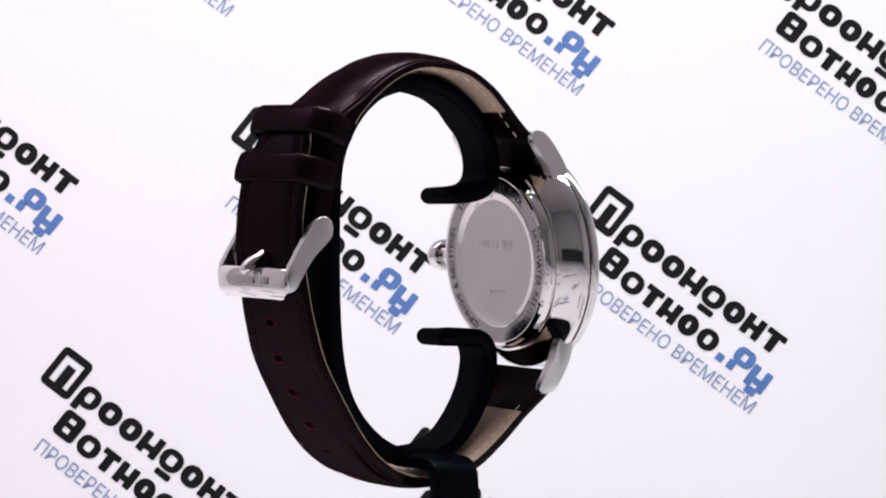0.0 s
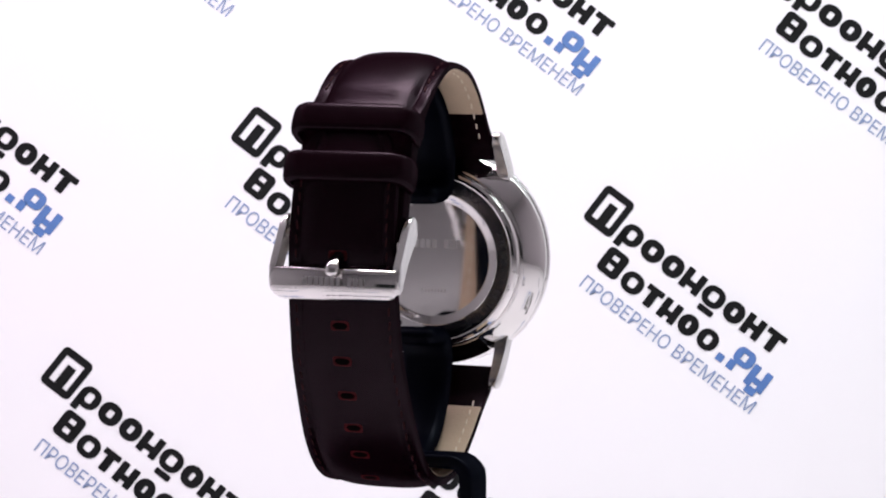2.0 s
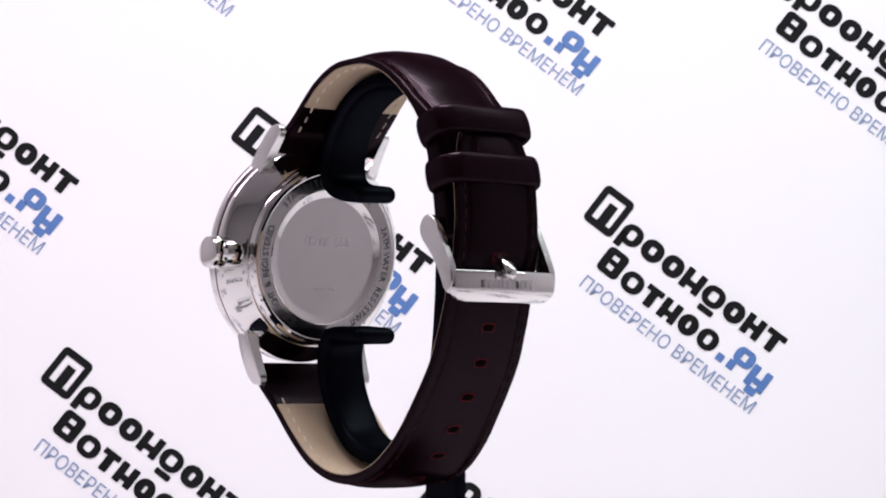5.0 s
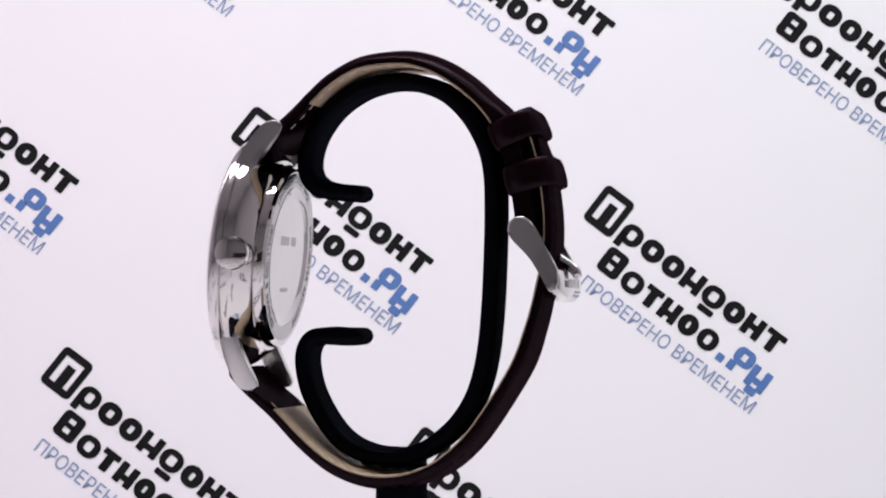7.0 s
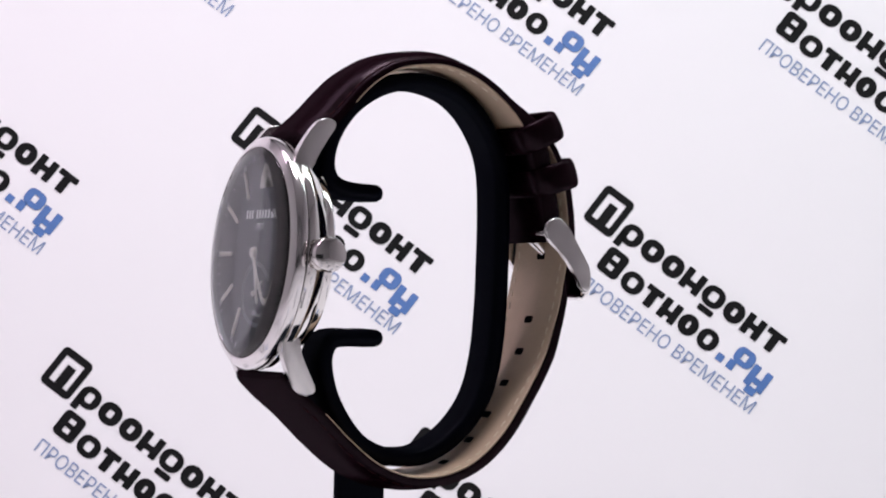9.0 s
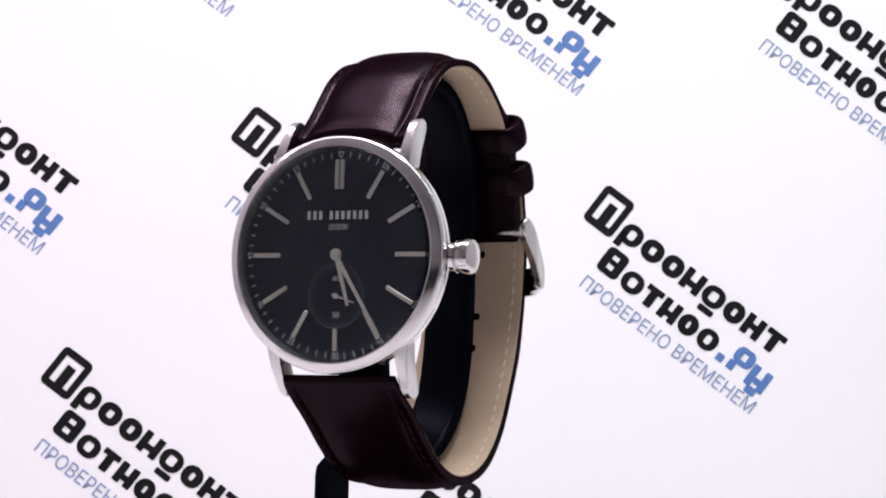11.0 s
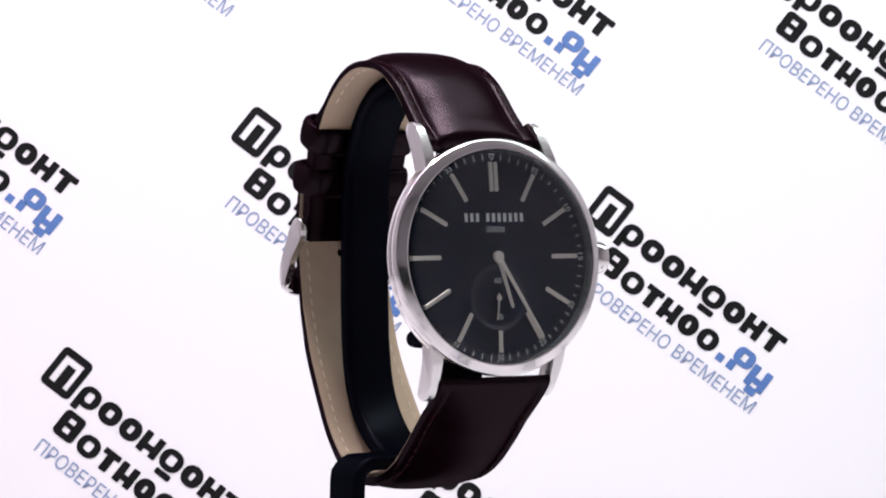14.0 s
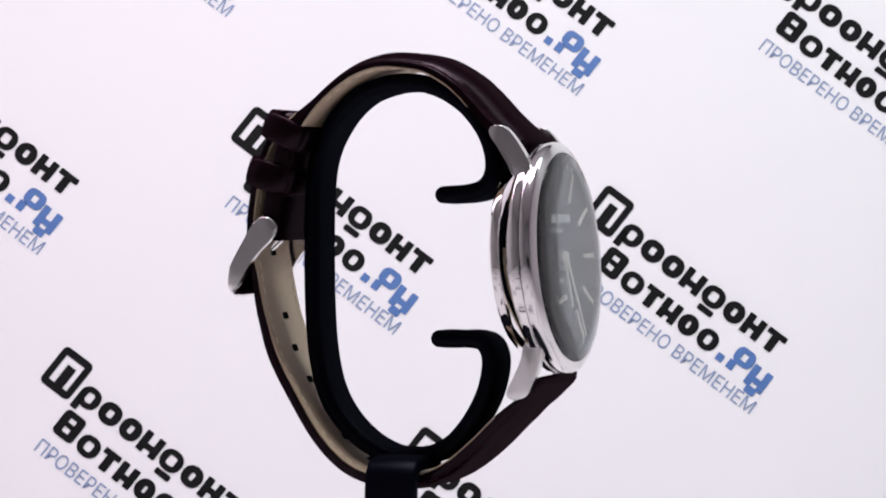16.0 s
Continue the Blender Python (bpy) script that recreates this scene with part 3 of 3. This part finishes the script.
class Strap:
    """A padded leather strap along the path of its lining; out is the side away from the wrist."""

    def __init__(self, path, n, widths, cores, edges, out, pad):
        self.pts, self.length = spline(path, n)
        self.n, self.widths, self.cores, self.edges, self.out, self.pad = n, widths, cores, edges, out, pad

    def at(self, s):
        k = s * (self.n - 1)
        i = min(int(k), self.n - 2)
        p = self.pts[i].lerp(self.pts[i + 1], k - i)
        t = (self.pts[min(i + 2, self.n - 1)] - self.pts[max(i - 1, 0)]).normalized()
        return p, t, Vector((-t.y, t.x)) * self.out

    def height(self, s, u):
        """Thickness at s along and u from -1 to 1 across."""
        half = lerp_table(self.widths, s) / 2
        flat = half - abs(u) * half
        core, edge = lerp_table(self.cores, s), lerp_table(self.edges, s)
        k = min(1, max(0, (flat - self.pad) / (half - self.pad)))
        groove = 0.22 * math.exp(-((flat - self.pad) / 0.4) ** 2)
        return edge + (core - edge) * (1 - (1 - k) ** 3.4) - groove

    def place(self, s, u, lift):
        p, t, nor = self.at(s)
        half = lerp_table(self.widths, s) / 2
        q = p + nor * lift
        return Vector((u * half, q.x, q.y))

    def body(self, lining=0.35):
        us = [-1, -0.985, -0.95, -0.9, -0.86, -0.83, -0.81, -0.79, -0.77, -0.74, -0.7, -0.62, -0.5, -0.3, -0.1]
        us += [-u for u in us[::-1]]
        bm = bmesh.new()
        rows = []
        for k in range(self.n):
            s = k / (self.n - 1)
            row = []
            for u in us:
                h = self.height(s, u)
                drop = 0.35 if abs(u) == 1 else (0.1 if abs(u) > 0.97 else 0)
                end = min(s, 1 - s) * self.length
                if end < 1.6:
                    h = lining + (h - lining) * max(0.25, (1 - (1 - end / 1.6) ** 2) ** 0.5)
                row.append(bm.verts.new(self.place(s, u, h - drop)))
            row += [bm.verts.new(self.place(s, u, lining)) for u in (1, 0.3, -0.3, -1)]
            rows.append(row)
        for a, b in zip(rows, rows[1:]):
            m = len(a)
            for i in range(m):
                bm.faces.new((a[i], a[(i + 1) % m], b[(i + 1) % m], b[i]))
        bm.faces.new(rows[0]), bm.faces.new(rows[-1][::-1])
        return bm

    def liner(self, s0, s1, top=0.345, low=0.0):
        bm = bmesh.new()
        n = max(8, int(self.n * (s1 - s0)))
        rows = []
        for k in range(n):
            s = s0 + (s1 - s0) * k / (n - 1)
            rows.append([bm.verts.new(self.place(s, u, h)) for u, h in ((-0.985, top), (-0.985, low + 0.1), (-0.95, low), (0, low), (0.95, low), (0.985, low + 0.1), (0.985, top))])
        for a, b in zip(rows, rows[1:]):
            for i in range(7):
                bm.faces.new((a[i], a[(i + 1) % 7], b[(i + 1) % 7], b[i]))
        bm.faces.new(rows[0]), bm.faces.new(rows[-1][::-1])
        return bm

    def stitches(self, s0, s1, inset, outside, size=(1.7, 0.42), pitch=2.4):
        bm = bmesh.new()
        count = int((s1 - s0) * self.length / pitch)
        for side in (-1, 1):
            for k in range(count):
                s = s0 + (s1 - s0) * (k + 0.5) / count
                half = lerp_table(self.widths, s) / 2
                u = side * (1 - inset / half)
                p, t, nor = self.at(s)
                c = self.place(s, u, self.height(s, u) + 0.02 if outside else -0.02)
                m = Matrix((Vector((0, t.x, t.y)), Vector((1, 0, 0)), Vector((0, nor.x, nor.y)))).transposed().to_4x4()
                m.translation = c
                box(bm, -size[0] / 2, size[0] / 2, -size[1] / 2, size[1] / 2, -0.12, 0.12, m @ Matrix.Rotation(0.1 * side, 4, "Z"), bevel=0.08, seg=1)
        return bm


upper = Strap(UPPER, 110, [(0, 22.6), (0.5, 21.7), (1, 19.9)], [(0, 3.2), (0.07, 3.8), (0.35, 3.3), (0.62, 3.2), (0.72, 4.3), (1, 4.3)], [(0, 2.0), (0.2, 1.7), (0.35, 1.6), (0.62, 1.6), (0.74, 3.5), (1, 3.5)], 1, 2.3)
lower = Strap(LOWER, 150, [(0, 22.6), (0.35, 21.7), (0.66, 20.1), (0.87, 19.2), (0.9, 18.2), (0.93, 15.6), (0.96, 12.6), (0.985, 9.0), (1, 5.5)], [(0, 1.5), (0.1, 3.2), (0.16, 3.3), (0.36, 2.8), (0.6, 3.0), (0.72, 2.5), (0.9, 2.4), (0.96, 1.7), (1, 1.2)], [(0, 1.5), (0.12, 1.8), (0.2, 1.8), (0.42, 2.2), (0.6, 2.2), (0.72, 1.7), (1, 1.6)], -1, 2.3)
for st, name, label, black, beige in ((upper, "strap_upper", "padded dark brown leather strap half with buckle", ((0, 0.17), (0.70, 1)), (0.17, 0.70)),
                                      (lower, "strap_lower", "padded dark brown leather strap half with punched holes", ((0, 0.097),), (0.097, 1))):
    leather = part(name, put(st.body()), LEATHER, watch, label, smooth=60)
    part("lining", put(st.liner(*beige)), LINING, leather, "beige leather lining", smooth=60)
    for s0, s1 in black:
        part("lining_end", put(st.liner(s0, s1, low=-0.03)), LEATHER, leather, "dark brown leather lining end", smooth=60)
    tagged(part("stitching", put(st.stitches(0.06, 0.62 if st is upper else 0.9, 1.5, True, (1.5, 0.34))), THREAD, leather, "dark red thread", smooth=0), kind="stuff")
    tagged(part("lining_stitching", put(st.stitches(0.08, 0.62 if st is upper else 0.86, 1.9, False, (1.35, 0.3))), CREAM, leather, "cream thread", smooth=0), kind="stuff")

for st in (upper, lower):
    p, t, nor = st.at(0.05)
    p = p + nor * 0.6
    bm = bmesh.new()
    lathe(bm, [(0, -11.2), (0.42, -11.2), (0.42, 11.2), (0, 11.2)], Matrix.Translation((0, p.x, p.y)) @ Matrix.Rotation(pi / 2, 4, "Y"), 16)
    part("spring_bar", put(bm), SATIN, case)

# punched holes as rimmed black plugs, by the height of their middle on the rear half of the lower strap
def outer_z(s):
    p, t, nor = lower.at(s)
    return (p + nor * lerp_table(lower.cores, s)).y if p.x > 3 else 999


for z in (-40.3, -35.7, -30.7, -24.7, -18.5, -12.1, 0.4):
    s = min((abs(outer_z(k / 800) - z), k / 800) for k in range(250, 720))[1]
    p, t, nor = lower.at(s)
    core = lerp_table(lower.cores, s)
    m = Matrix((Vector((1, 0, 0)), Vector((0, t.x, t.y)), Vector((0, nor.x, nor.y)))).transposed().to_4x4()
    m.translation = Vector((0.3, p.x, p.y))
    bm = bmesh.new()
    print_ring(bm, lambda a, b: Vector((a, b, core + 0.04)), -1.75, 1.75, -0.95, 0.95, 0.6, 0.3)
    hole_rim = part("hole_rim", put(put(bm, m)), HOLE, bpy.data.objects["strap_lower"], "dark red edge of a punched hole", smooth=0)
    bm = bmesh.new()
    # solid plug, its black stands for the shade in the hole
    prism(bm, rounded(-1.45, 1.45, -0.68, 0.68, 0.4), -0.04, core + 0.03, lambda a, b, d: (a, b, d))
    part("hole_plug", put(put(bm, m)), PIT, bpy.data.objects["strap_lower"], "black plug coloured as the shade inside a punched hole", smooth=0)


def keeper(name, centre, axis, half_out, width, length, label):
    """A leather loop round both strap halves; axis runs along the strap."""
    a = Vector(axis).normalized()
    o = Vector((-a.y, a.x))
    if o.x < 0:
        o = -o
    bm = bmesh.new()
    rings = []
    for w0, inset in ((-1, 0.12), (-0.9, -0.12), (-0.6, -0.3), (0, -0.38), (0.6, -0.3), (0.9, -0.12), (1, 0.12)):
        ring = []
        for x, r in rounded(-width / 2 + inset, width / 2 - inset, -half_out + inset, half_out - inset, 3.4, 8):
            crown_out = 0.75 * (1 - (2 * x / width) ** 2) if r > 0 else 0.0
            q = Vector(centre) + o * (r + crown_out - 0.25) + a * (w0 * length / 2)
            ring.append(bm.verts.new((x + 0.4, q.x, q.y)))
        rings.append(ring)
    for w0 in (1, -1):
        ring = []
        for x, r in rounded(-width / 2 + 1.2, width / 2 - 1.2, -half_out + 1.2, half_out - 1.2, 1.6, 8):
            crown_out = 0.75 * (1 - (2 * x / width) ** 2) if r > 0 else 0.0
            q = Vector(centre) + o * (r + crown_out - 0.25) + a * (w0 * length / 2)
            ring.append(bm.verts.new((x + 0.4, q.x, q.y)))
        rings.append(ring)
    for p, q in zip(rings, rings[1:] + rings[:1]):
        for i in range(len(p)):
            bm.faces.new((p[i], p[(i + 1) % len(p)], q[(i + 1) % len(p)], q[i]))
    return part(name, put(bm), LEATHER, watch, label, smooth=50)


keeper("strap_loop", (22.1, 23.4), (0.42, -0.908), 4.2, 22.8, 5.2, "dark brown leather strap loop")
keeper("strap_loop", (25.1, 15.1), (0.28, -0.96), 4.3, 22.9, 5.4, "dark brown leather strap loop")

# ---- buckle ----
def put_buckle(bm, bow=0.0):
    """Sets buckle parts on the watch, square to it; bow bends the ends of a broad part inwards."""
    for v in bm.verts:
        v.co.y -= 0.45 + v.co.x * 0.05 + bow * (v.co.x / 12.0) ** 2
    return put(bm)


buckle = empty("buckle")
buckle.parent = watch
buckle["label"] = "polished steel pin buckle"
ARM = [(22.6, 5.0), (23.0, 6.6), (24.3, 7.6), (25.9, 7.4), (27.2, 6.2), (29.6, 2.2), (31.7, -1.6), (32.2, -3.6), (31.9, -5.2), (31.1, -6.2), (30.2, -5.6), (29.2, -3.6), (26.7, 0.2), (23.7, 3.2)]
for side in (-1, 1):
    bm = bmesh.new()
    prism(bm, [tuple(v) for v in spline(ARM + ARM[:1], 40)[0][:-1]], side * 10.9, side * 12.2, lambda a, b, d: (d + 0.4, a, b), 0.4)
    part("buckle_arm", put_buckle(bm), SATIN, buckle, "teardrop steel buckle arm", smooth=40)
bm = bmesh.new()
band(bm, [(31.7, -1.9), (32.2, -3.0), (32.45, -4.4), (32.2, -6.0), (31.2, -7.4)], 24, lambda s: 12.0 - 2.6 * max(0, (s - 0.5) / 0.5) ** 2.5, lambda s: 1.5, 0.4, r=0.7, ends=0.6)
plate = part("buckle_plate", put_buckle(bm, 0.8), STEEL, buckle, "broad polished steel buckle front", smooth=50)
bm = bmesh.new()
for k in range(11):
    if k != 3:
        box(bm, -5.5 + k * 1.05, -4.75 + k * 1.05, 33.14, 33.22, -5.0, -3.4)
tagged(part("buckle_engraving", put_buckle(bm, 0.8), FAINT, plate, "faint engraved bars", smooth=0), kind="stuff")
bm = bmesh.new()
lathe(bm, [(0, -11.8), (0.75, -11.8), (0.75, 11.8), (0, 11.8)], Matrix.Translation((0.4, 24.4, 4.8)) @ Matrix.Rotation(pi / 2, 4, "Y"), 20)
part("buckle_bar", put_buckle(bm), SATIN, buckle)
bm = bmesh.new()
band(bm, [(24.4, 5.4), (27.2, 2.9), (29.9, 0.5), (32.1, -0.9), (33.4, -2.2), (33.4, -3.4)], 60, lambda s: 1.3 - 0.5 * max(0, (s - 0.9) / 0.1) ** 2, lambda s: 1.9, 0.2, r=0.9, ends=1.0)
part("buckle_pin", put_buckle(bm), STEEL, buckle, "rounded steel buckle pin", smooth=60)


# ---- what turns ----
TURN = [
        (0.0, -236.4), (0.5, -226.8), (1.0, -217.2), (1.5, -208.3), (2.0, -199.2), (2.5, -189.1), (3.0, -179.0), (3.5, -169.6), (4.0, -160.6), (4.5, -151.3), (5.0, -141.7),
        (5.5, -132.1), (6.0, -122.5), (6.5, -112.9), (7.0, -103.1), (7.5, -93.1), (8.0, -84.1), (8.5, -75.1), (9.0, -65.8), (9.5, -56.1), (10.0, -46.4), (10.5, -36.6),
        (11.0, -26.9), (11.5, -17.5), (12.0, -8.7), (12.5, 1.4), (13.0, 11.5), (13.5, 20.9), (14.0, 29.8), (14.5, 38.9), (15.0, 48.8), (15.5, 58.7), (16.0, 69.5)]


def motions():
    rows = [(t, pose(0, 0, 0, 0, 0, a)) for t, a in TURN]
    walk(stand, rows)
    walk(watch, rows)
    walk(second_hand, [(t, SECOND_AT @ Matrix.Rotation(-radians(147 + 26 * (t - 12.5)), 4, "Z")) for t in range(0, 17, 2)])
    walk(minute_hand, [(t, MINUTE_AT @ Matrix.Rotation(-radians(148.6 + 0.43 * (t - 12.5)), 4, "Z")) for t in (0, 8, 16)])


motions()
